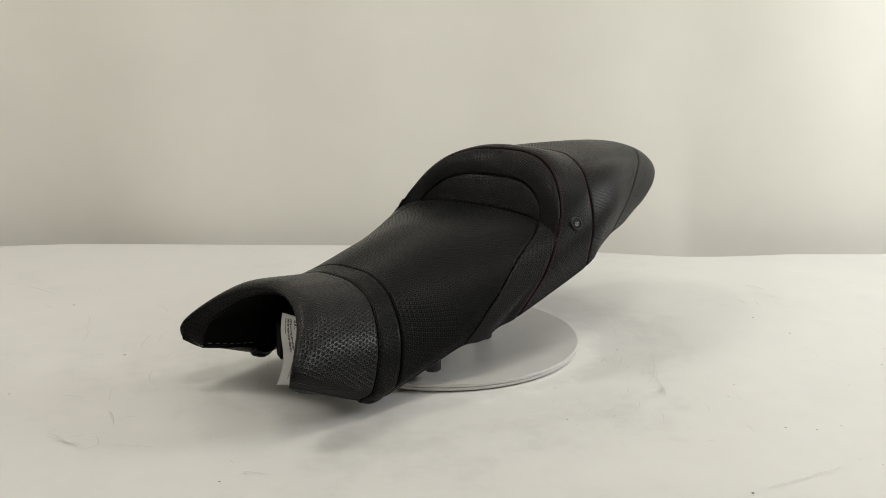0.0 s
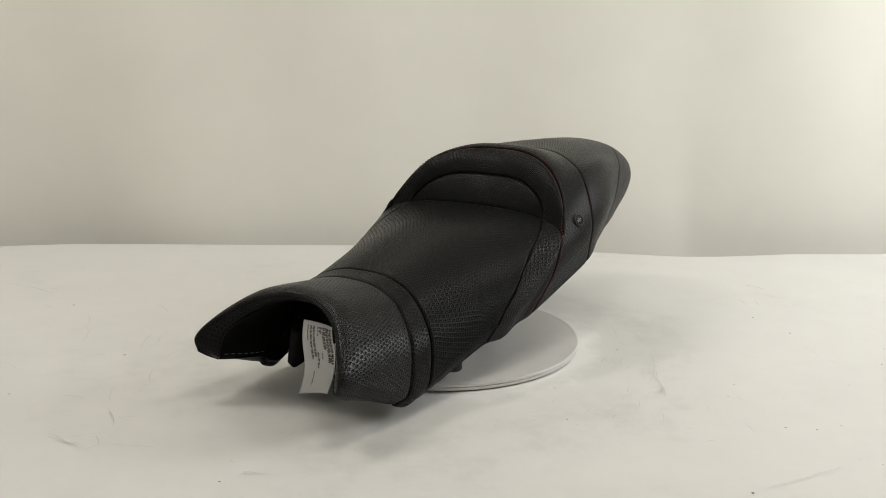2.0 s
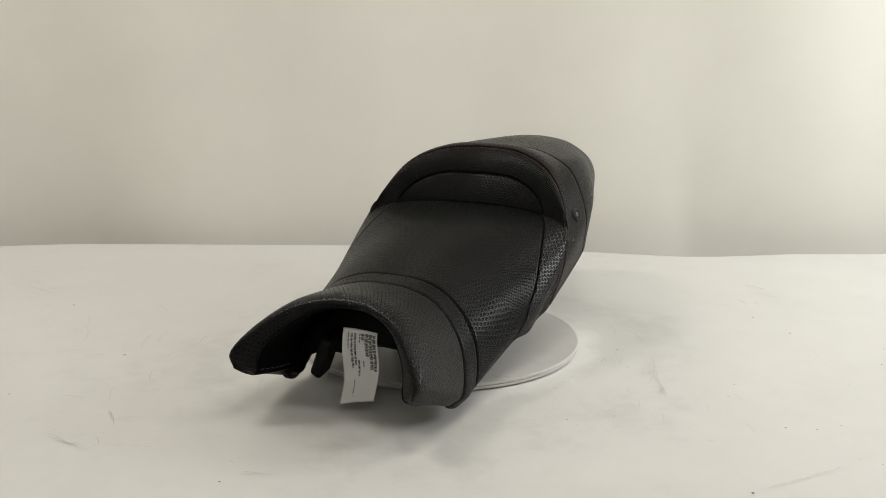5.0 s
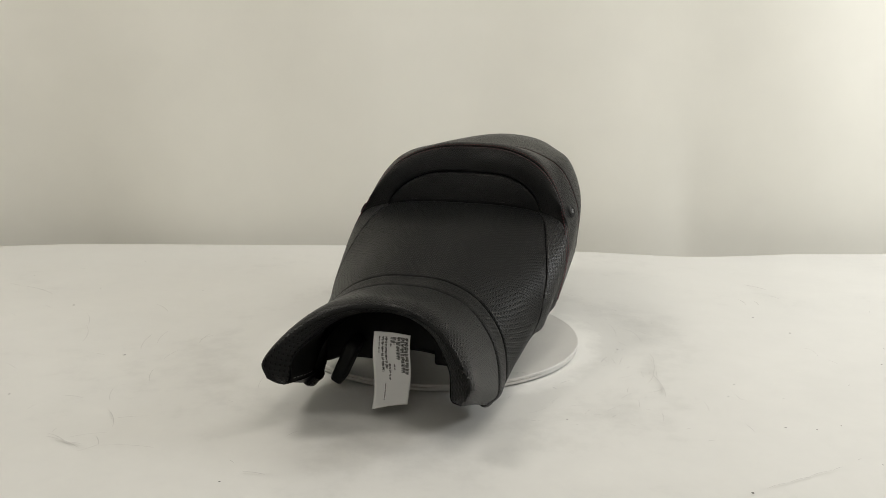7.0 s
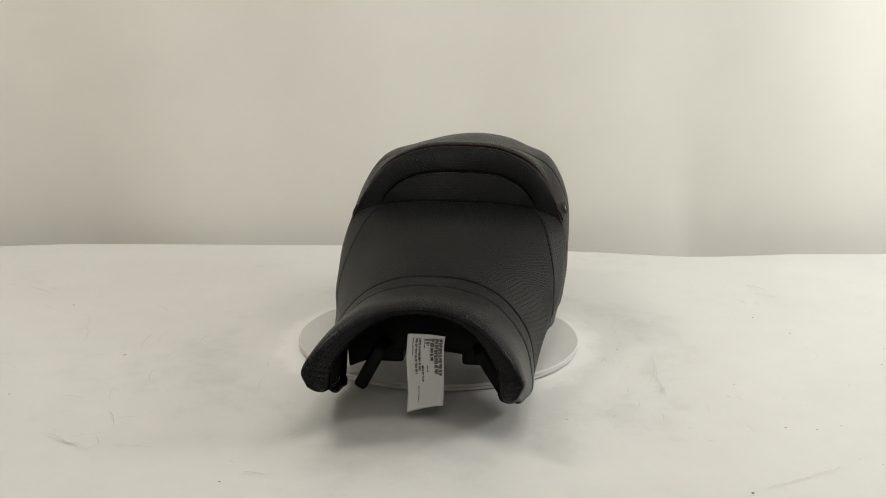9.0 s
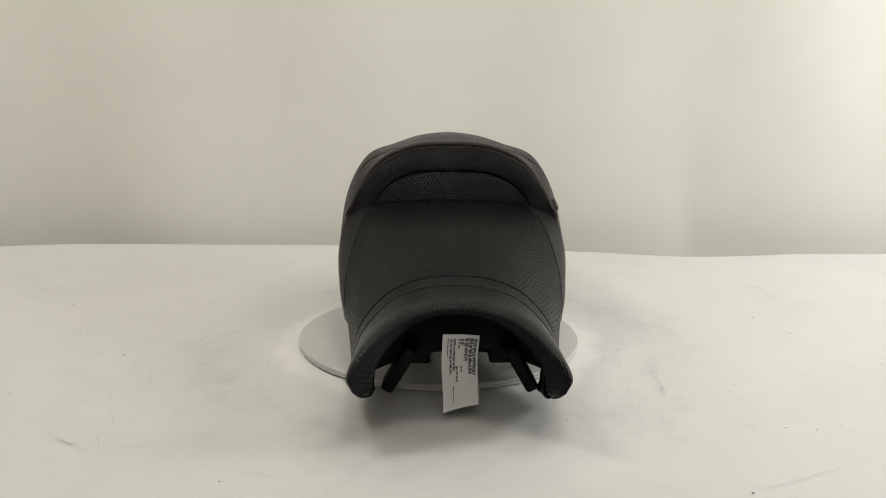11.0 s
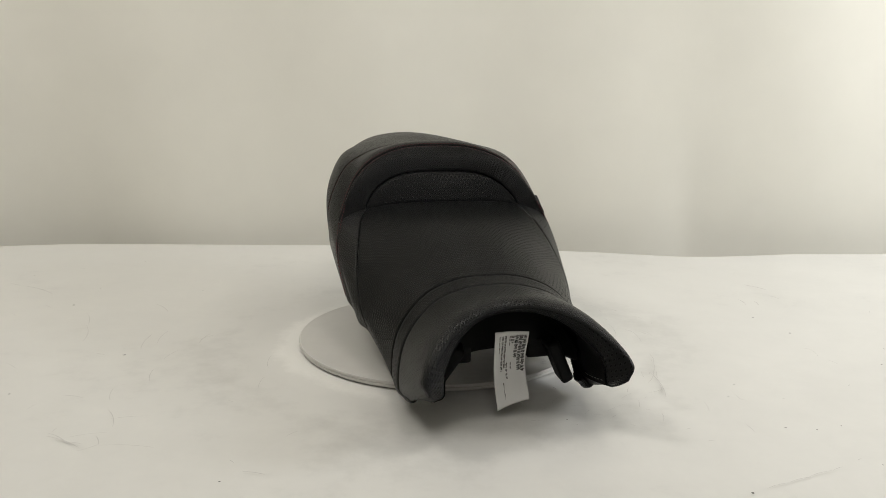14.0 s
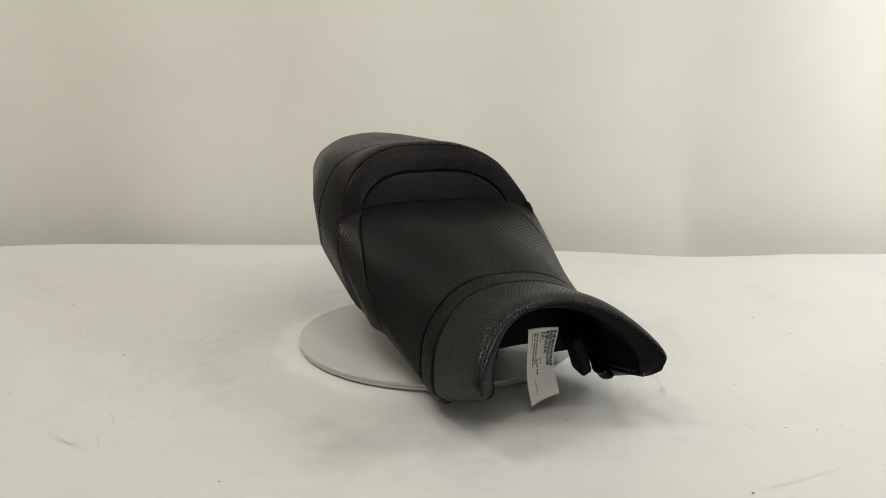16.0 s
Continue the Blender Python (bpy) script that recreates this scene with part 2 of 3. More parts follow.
# rubbed lines on the sheet: middle, length, direction, width
SCUFFS_FAR_WEST = ((-0.691, 0.241, 0.087, -35, 0.0020), (-0.747, 0.274, 0.030, -33, 0.0013), (-0.678, 0.394, 0.014, -19, 0.0020), (-0.543, 0.080, 0.068, -67, 0.0009), (-0.519, 0.012, 0.075, -72, 0.0009), (-0.447, 0.142, 0.052, -52, 0.0015), (-0.416, -0.023, 0.071, 95, 0.0011), (-0.400, -0.003, 0.054, 92, 0.0009), (-0.365, -0.075, 0.037, 75, 0.0009), (-0.367, -0.152, 0.043, 102, 0.0011), (-0.338, -0.007, 0.044, 83, 0.0014), (-0.335, 0.000, 0.020, 49, 0.0009), (-0.298, -0.030, 0.009, 10, 0.0013), (-0.222, -0.173, 0.039, 89, 0.0009), (-0.226, -0.099, 0.050, 96, 0.0007), (-0.438, -0.224, 0.030, -14, 0.0012), (-0.562, -0.123, 0.027, -41, 0.0009), (-0.473, -0.255, 0.014, 81, 0.0009), (-0.666, 0.100, 0.017, -43, 0.0013))
SCUFFS_NEAR_WEST = ((-0.349, -0.283, 0.046, 12, 0.0009), (-0.371, -0.284, 0.052, -64, 0.0011), (-0.394, -0.216, 0.042, 105, 0.0009), (-0.409, -0.336, 0.036, -37, 0.0011), (-0.385, -0.349, 0.020, -14, 0.0011), (-0.398, -0.347, 0.055, -31, 0.0009), (-0.419, -0.317, 0.011, 86, 0.0009), (-0.379, -0.329, 0.040, 20, 0.0010), (-0.364, -0.341, 0.024, -61, 0.0010), (-0.366, -0.359, 0.022, -135, 0.0010), (-0.327, -0.356, 0.060, -4, 0.0007), (-0.182, -0.412, 0.025, -14, 0.0014), (-0.209, -0.388, 0.008, -48, 0.0009), (-0.247, -0.234, 0.009, -30, 0.0011), (-0.260, -0.274, 0.003, 1, 0.0011), (-0.159, -0.322, 0.017, 52, 0.0011), (-0.141, -0.301, 0.011, -39, 0.0009), (-0.463, -0.076, 0.016, -22, 0.0011), (-0.631, 0.144, 0.014, -40, 0.0015))
SCUFFS_FAR_EAST = ((0.567, 0.299, 0.047, -49, 0.0038), (0.577, 0.234, 0.025, -64, 0.0025), (0.511, 0.204, 0.035, -87, 0.0018), (0.533, 0.200, 0.026, -91, 0.0020), (0.527, 0.040, 0.005, -47, 0.0018), (0.261, 0.102, 0.007, -49, 0.0018), (0.285, 0.150, 0.011, -59, 0.0025), (0.226, -0.081, 0.025, 60, 0.0014), (0.286, 0.045, 0.015, -51, 0.0013), (0.261, 0.047, 0.061, -90, 0.0009), (0.290, 0.022, 0.059, -84, 0.0009), (0.292, -0.072, 0.036, -93, 0.0009), (0.285, -0.110, 0.042, -105, 0.0009), (0.274, -0.144, 0.045, -112, 0.0011), (0.276, -0.170, 0.091, -90, 0.0010), (0.230, -0.208, 0.024, 47, 0.0011), (0.203, -0.269, 0.011, 49, 0.0011), (0.246, -0.248, 0.006, -28, 0.0016), (0.258, -0.270, 0.024, -100, 0.0009))
SCUFFS_NEAR_EAST = ((0.318, -0.239, 0.027, -96, 0.0007), (0.365, -0.208, 0.016, -88, 0.0009), (0.369, -0.217, 0.007, -26, 0.0009), (0.349, -0.298, 0.021, -82, 0.0012), (0.420, -0.212, 0.005, -46, 0.0013), (0.331, -0.429, 0.029, 25, 0.0009), (0.357, -0.417, 0.028, 24, 0.0011), (0.383, -0.404, 0.033, 25, 0.0011), (0.405, -0.393, 0.016, 33, 0.0007), (0.437, -0.372, 0.007, 35, 0.0011), (0.521, -0.029, 0.017, -25, 0.0009), (0.527, -0.047, 0.030, -94, 0.0007), (0.538, -0.084, 0.015, -65, 0.0011), (0.144, -0.184, 0.008, -51, 0.0014), (0.389, -0.297, 0.004, -28, 0.0013), (0.219, -0.292, 0.007, -42, 0.0013), (0.279, -0.301, 0.006, 27, 0.0013), (0.297, -0.331, 0.008, -12, 0.0014), (0.277, -0.180, 0.036, -96, 0.0008))
SPECKS = ((-0.589, 0.255, 0.0011), (-0.428, -0.079, 0.0022), (-0.594, 0.153, 0.0024), (-0.517, -0.218, 0.0013), (-0.211, -0.430, 0.0011), (-0.742, 0.338, 0.0011), (-0.577, 0.453, 0.0011), (-0.408, 0.244, 0.0011), (0.702, 0.153, 0.0011), (0.527, 0.040, 0.0018), (0.374, -0.168, 0.0011), (0.354, -0.208, 0.0011), (0.520, -0.167, 0.0011), (0.600, -0.091, 0.0013), (0.455, -0.290, 0.0013), (0.423, -0.301, 0.0013), (0.301, -0.444, 0.0018), (0.390, -0.295, 0.0014), (0.723, 0.415, 0.0011), (0.635, -0.027, 0.0011), (0.455, -0.384, 0.0011), (0.147, -0.279, 0.0011), (0.252, -0.039, 0.0013), (0.499, 0.118, 0.0020))


def scuffs():
    bm = bmesh.new()
    for row in SCUFFS_FAR_WEST + SCUFFS_NEAR_WEST + SCUFFS_FAR_EAST + SCUFFS_NEAR_EAST:
        mark(bm, *row[:4], width=0.75 * row[4], curve=0.06 * row[2])
    rnd = random.Random(5)
    for k in range(45):
        a, r = rnd.uniform(-1.2, 0.9), rnd.uniform(0.225, 0.34)
        mark(bm, r * math.cos(a), r * math.sin(a), rnd.uniform(0.006, 0.03), math.degrees(a) + 90 + rnd.uniform(-35, 35), rnd.uniform(0.0003, 0.0007), rnd.uniform(-0.002, 0.002))
    tagged(part("scuff_marks", bm, SCUFF), "thin grey scuff marks on the white sheet", "scuffs", kind="stuff")
    bm = bmesh.new()
    for x, y, r in SPECKS:
        vs = [bm.verts.new((x + r * rnd.uniform(0.6, 1.3) * math.cos(a), y + r * rnd.uniform(0.6, 1.3) * math.sin(a), 0.0012)) for a in [j * math.pi / 3 for j in range(6)]]
        bm.faces.new(vs)
    tagged(part("dirt_specks", bm, SPECK), "small dark specks of dirt on the white sheet", "specks", kind="stuff")


# ---- the turntable ----
def turntable_parts():
    thing = tagged(new("turntable"), "round pale grey turntable with a bright metal rim", "turntable")
    part("base", lathe(bmesh.new(), [(0.0, 0.0012), (0.140, 0.0012), (0.145, 0.002), (0.145, 0.0063), (0.0, 0.0063)], 64), PLASTIC, thing, "black low base")
    z = DISC_Z
    disc = part("disc", lathe(bmesh.new(), [(0.0, z - 0.0034), (0.1984, z - 0.0034), (0.1984, z), (0.12, z), (0.0, z)], 160), DISC_PAINT, thing, "pale grey laminate disc")
    rim = lathe(bmesh.new(), [(0.1982, z - 0.0036), (0.1994, z - 0.0036), (0.2, z - 0.0028), (0.2, z - 0.0008), (0.1996, z + 0.0001), (0.1992, z + 0.0002), (0.1982, z + 0.0002)], 160)
    part("rim", rim, DISC_RIM, disc, "worn bright metal rim")
    part("lower_ring", lathe(bmesh.new(), [(0.150, 0.0012), (0.1978, 0.0012), (0.1985, 0.0018), (0.1985, 0.0050), (0.1978, 0.0056), (0.150, 0.0056)], 160), DISC_RIM, thing, "pale ring under the disc")
    bm = bmesh.new()
    rnd = random.Random(11)
    for a0, r0, n in ((-0.94, 0.180, 7), (-0.76, 0.187, 9), (-2.1, 0.18, 3), (0.4, 0.15, 3)):
        for k in range(n):
            a, r, w = a0 + rnd.uniform(-0.05, 0.05), r0 + rnd.uniform(-0.005, 0.005), rnd.uniform(0.0005, 0.002)
            c = Vector((r * math.cos(a), r * math.sin(a), z + 0.0005))
            bm.faces.new([bm.verts.new(c + Vector((w * 2 * math.cos(q), w * math.sin(q), 0))) for q in (0, 1.3, 2.4, 3.6, 5.0)])
    tagged(part("scuff", bm, SCUFF, disc, "small grey scuffs near the rim"), kind="stuff")
    return thing, disc


# ---- the motorcycle seat: a surface spun through named section curves ----
# each row runs from the middle of the top down to the lower edge: across, along, up
LIP = ((0, -0.279, 0.1135), (0.033, -0.286, 0.1105), (0.063, -0.303, 0.097), (0.087, -0.329, 0.073), (0.091, -0.337, 0.046), (0.1, -0.333, 0.038))
ROLL = ((0, -0.292, 0.1235), (0.035, -0.2985, 0.121), (0.072, -0.314, 0.1085), (0.103, -0.339, 0.086), (0.115, -0.353, 0.068), (0.11, -0.354, 0.052))
NOSE = ((0, -0.275, 0.1315), (0.031, -0.279, 0.13), (0.07, -0.2885, 0.1195), (0.104, -0.305, 0.093), (0.121, -0.319, 0.058), (0.114, -0.331, 0.043))
BAND_FRONT = ((0, -0.204, 0.127), (0.038, -0.205, 0.124), (0.079, -0.213, 0.109), (0.113, -0.23, 0.072), (0.124, -0.248, 0.025), (0.113, -0.26, 0.011))
BAND_BACK = ((0.000, -0.171, 0.130), (0.043, -0.177, 0.128), (0.084, -0.186, 0.111), (0.116, -0.198, 0.073), (0.125, -0.211, 0.026), (0.116, -0.225, 0.007))
SEAT_FRONT = ((0.000, -0.147, 0.137), (0.044, -0.141, 0.138), (0.086, -0.133, 0.126), (0.122, -0.124, 0.099), (0.138, -0.120, 0.066), (0.137, -0.121, 0.047))
SEAT_MID = ((0.000, -0.046, 0.165), (0.051, -0.049, 0.162), (0.097, -0.050, 0.147), (0.135, -0.050, 0.122), (0.152, -0.064, 0.085), (0.146, -0.088, 0.051))
CREASE = ((0.000, 0.068, 0.183), (0.065, 0.064, 0.182), (0.120, 0.055, 0.175), (0.152, 0.041, 0.159), (0.159, -0.008, 0.114), (0.150, -0.063, 0.063))
BACKREST_TOP = ((0, 0.127, 0.259), (0.061, 0.113, 0.255), (0.112, 0.089, 0.232), (0.143, 0.064, 0.187), (0.161, 0.015, 0.125), (0.156, -0.035, 0.071))
PILLION_FRONT = ((0, 0.196, 0.2555), (0.055, 0.183, 0.2545), (0.1025, 0.156, 0.244), (0.138, 0.13, 0.2225), (0.1625, 0.1135, 0.17), (0.162, 0.103, 0.115))
PILLION_MID = ((0.000, 0.307, 0.260), (0.050, 0.285, 0.256), (0.093, 0.246, 0.248), (0.132, 0.204, 0.235), (0.157, 0.172, 0.189), (0.157, 0.142, 0.136))
TAIL_SEAM = ((0.000, 0.394, 0.252), (0.052, 0.375, 0.249), (0.091, 0.333, 0.238), (0.122, 0.280, 0.222), (0.142, 0.228, 0.188), (0.151, 0.175, 0.148))
TAIL_END = ((0.000, 0.421, 0.224), (0.050, 0.415, 0.225), (0.089, 0.384, 0.220), (0.114, 0.343, 0.202), (0.126, 0.295, 0.179), (0.132, 0.245, 0.161))
TURN, ASIDE = radians(-1.199), 0.0179
NET = np.array([LIP, ROLL, NOSE, BAND_FRONT, BAND_BACK, SEAT_FRONT, SEAT_MID, CREASE, BACKREST_TOP, PILLION_FRONT, PILLION_MID, TAIL_SEAM, TAIL_END])
FULL = np.concatenate([NET[:, :0:-1] * (-1, 1, 1), NET], 1)


def slopes():
    """How the surface runs through each section, held back where sections lie close, and nearly broken at the crease."""
    d = np.diff(FULL, axis=0)
    m = np.concatenate([d[:1], (d[1:] + d[:-1]) / 2, d[-1:]])
    size = np.linalg.norm(d, axis=2, keepdims=True)
    limit = 1.6 * np.concatenate([size[:1], np.minimum(size[1:], size[:-1]), size[-1:]])
    m = m * np.minimum(1, limit / np.maximum(np.linalg.norm(m, axis=2, keepdims=True), 1e-9))
    m[-1] = d[-1] * (0.8, 0.3, 1.6)
    m[7, 3:8] *= 0.35
    m[7, [2, 8]] *= 0.8
    return m


SLOPE = slopes()


def spline(P, s):
    """Points of a smooth curve through the rows of P, at the places s counted in rows."""
    k = len(P)
    Q = np.concatenate([2 * P[:1] - P[1:2], P, 2 * P[-1:] - P[-2:-1]])
    i = np.clip(np.floor(s).astype(int), 0, k - 2)
    f = (s - i).reshape(-1, *([1] * (P.ndim - 1)))
    a, b, c, d = Q[i], Q[i + 1], Q[i + 2], Q[i + 3]
    return 0.5 * (2 * b + (c - a) * f + (2 * a - 5 * b + 4 * c - d) * f ** 2 + (3 * b - a - 3 * c + d) * f ** 3)


def weights(s, k):
    """The spline's weights on k rows, for each place in s."""
    return spline(np.eye(k), s)


def cover(u, s):
    """Points of the cover: u counts the sections from the lip to the tail, s runs from -1 to 1 across; past 1 it turns in below."""
    sh = np.shape(u)
    u, s = np.ravel(u), np.ravel(s)
    sc = np.clip(s, -1, 1)
    u = np.clip(u, 0, 11)
    u = np.where(u < 1, 2 * u, u + 1)
    i = np.minimum(u.astype(int), 11)
    f = (u - i)[:, None, None]
    rows = (2 * f ** 3 - 3 * f ** 2 + 1) * FULL[i] + (3 * f ** 2 - 2 * f ** 3) * FULL[i + 1] + (f ** 3 - 2 * f ** 2 + f) * SLOPE[i] + (f ** 3 - f ** 2) * SLOPE[i + 1]
    P = np.einsum("nj,njk->nk", weights((sc + 1) * 5, 11), rows)
    q = np.clip((np.abs(s) - 1) / 0.08, 0, 1)
    P[:, 0] -= np.sign(s) * 0.022 * q * np.clip((u - 3.0) / 2.0, 0.8, 1.0)
    P[:, 2] += -0.004 * np.sin(np.pi * np.minimum(q * 1.4, 1)) + 0.007 * q ** 2
    c, sn = math.cos(TURN), math.sin(TURN)
    R = np.stack([P[:, 0] * c - P[:, 1] * sn + ASIDE, P[:, 0] * sn + P[:, 1] * c, P[:, 2]], -1)
    return R.reshape(*sh, 3)


def inward(u, s, depth):
    """Points a given depth below the cover."""
    P = cover(u, s)
    du, ds = cover(u + 0.03, s) - cover(u - 0.03, s), cover(u, s + 0.01) - cover(u, s - 0.01)
    n = np.cross(ds, du)
    n /= np.maximum(np.linalg.norm(n, axis=-1, keepdims=True), 1e-9)
    return P - n * np.asarray(depth)[..., None]


def fine(n, lo=True, hi=True):
    """n steps from 0 to 1, closer together at the ends."""
    x = np.linspace(0, 1, n)
    if lo and hi:
        return x - 0.14 * np.sin(2 * np.pi * x)
    return x


def panel(name, U, S, material, parent, label="", tuck=(1, 1, 1, 1), depth=0.0026, width=0.0036, puff=0.0, flank=False):
    """A sewn panel of the cover: its edges are drawn in along the seams (first row, last row, first column, last column)."""
    P = cover(U, S)
    n = P - inward(U, S, np.ones(P.shape[:2]))
    dr = np.linalg.norm(np.diff(P, axis=0), axis=2)
    dc = np.linalg.norm(np.diff(P, axis=1), axis=2)
    a0 = np.concatenate([np.zeros((1, P.shape[1])), np.cumsum(dr, 0)])
    b0 = np.concatenate([np.zeros((P.shape[0], 1)), np.cumsum(dc, 1)], 1)
    far = [a0, a0[-1:] - a0, b0, b0[:, -1:] - b0]
    thin = np.clip(np.minimum(a0[-1:], b0[:, -1:]) / 0.03, 0, 1)
    sink = np.zeros(P.shape[:2])
    for on, dist in zip(tuck, far):
        if on:
            sink = np.maximum(sink, depth * on * np.exp(-(dist / (width * 0.45)) ** 1.3))
    if puff:
        near = np.minimum.reduce([d for on, d in zip(tuck, far) if on])
        P = P + n * (puff * thin * (1 - np.exp(-near / 0.012)))[..., None]
    P = P - n * (sink * np.clip(thin * 3, 0, 1))[..., None]
    mid = P.shape[1] // 2
    uv = np.stack([b0 - b0[:, [mid]], 0.5 * a0 + 0.5 * a0[:, [mid]]], -1)
    if flank:
        # rolled off round the seat's length
        run, rise = P[..., 1] * 0.93 + P[..., 2] * 0.36, P[..., 2] * 0.93 - P[..., 1] * 0.36
        uv = np.stack([0.095 * np.arctan2(rise - 0.085, np.abs(P[..., 0] - ASIDE) - 0.055), run], -1) + 1.0
    return part(name, grid_mesh(P, uv), material, parent, label)


def span(u0, u1, s0, s1, nu, ns):
    return np.meshgrid(u0 + (u1 - u0) * fine(nu), s0 + (s1 - s0) * fine(ns), indexing="ij")


SEAM_U = (4.05, 4.30, 4.60, 5.00, 5.40, 5.75, 6.0)
SEAM_S = (1.08, 0.883, 0.763, 0.68, 0.541, 0.43, 0.355)
CORNER = 0.62


def side_seam(u):
    k = np.array([SEAM_U, SEAM_S]).T
    t = spline(k, np.linspace(0, 6, 200))
    return np.interp(u, t[:, 0], t[:, 1])


def pad_top(s):
    """Upper border of the low pad in the backrest."""
    return 6.0 + 0.555 * np.maximum(0, 1 - (np.abs(s) / 0.375) ** 4.2) ** (1 / 2.2)


def stitches(name, U, S, lift, step, length, radius, material, parent, label, aside=0.0):
    """A row of short thread stitches along a line of the cover."""
    P = cover(U, S)
    du, ds = cover(U + 0.02, S) - P, cover(U, S + 0.01) - P
    n = np.cross(ds, du)
    n /= np.linalg.norm(n, axis=1, keepdims=True)
    along = np.gradient(P, axis=0)
    along /= np.linalg.norm(along, axis=1, keepdims=True)
    P = P + n * lift + np.cross(along, n) * aside
    dist = np.concatenate([[0], np.cumsum(np.linalg.norm(np.diff(P, axis=0), axis=1))])
    bm = bmesh.new()
    for d in np.arange(step, dist[-1] - step, step):
        ends = [np.array([np.interp(q, dist, P[:, k]) for k in range(3)]) for q in (d - length / 2, d, d + length / 2)]
        nn = np.array([np.interp(d, dist, n[:, k]) for k in range(3)])
        t = ends[2] - ends[0]
        t /= np.linalg.norm(t)
        b = np.cross(t, nn)
        rings = []
        for e, r, up in ((ends[0], 0.35, -0.4), (ends[1], 1.0, 0.5), (ends[2], 0.35, -0.4)):
            rings.append([bm.verts.new(e + nn * radius * up + radius * r * (b * math.cos(a) + nn * math.sin(a))) for a in [k * math.pi / 2.5 for k in range(5)]])
        for x, y in zip(rings, rings[1:]):
            for k in range(5):
                bm.faces.new((x[k], x[(k + 1) % 5], y[(k + 1) % 5], y[k]))
    smooth(bm)
    return tagged(part(name, bm, material, parent, label), kind="stuff")


def seat_frame(u, s):
    """A pose on the cover whose z points outwards and whose y runs along the seat."""
    P = cover(np.array([u, u + 0.02, u]), np.array([s, s, s + 0.01]))
    du, ds = Vector(P[1] - P[0]), Vector(P[2] - P[0])
    n = ds.cross(du).normalized()
    y = (du - n * du.dot(n)).normalized()
    x = y.cross(n)
    return Matrix(((x.x, y.x, n.x, P[0][0]), (x.y, y.y, n.y, P[0][1]), (x.z, y.z, n.z, P[0][2]), (0, 0, 0, 1)))


def lining_point(k, t):
    """The inside of the front arch: k runs from the lip inwards, t across."""
    a, b = cover(np.zeros(np.shape(k)), t), inward(np.full(np.shape(k), 2.85), t * 0.97, np.full(np.shape(k), 0.012))
    q = np.asarray(k)[..., None]
    p = a + (b - a) * q
    p[..., 0] = ASIDE + (p[..., 0] - ASIDE) * (1 - 0.05 * np.sin(np.asarray(k) * math.pi))
    return p


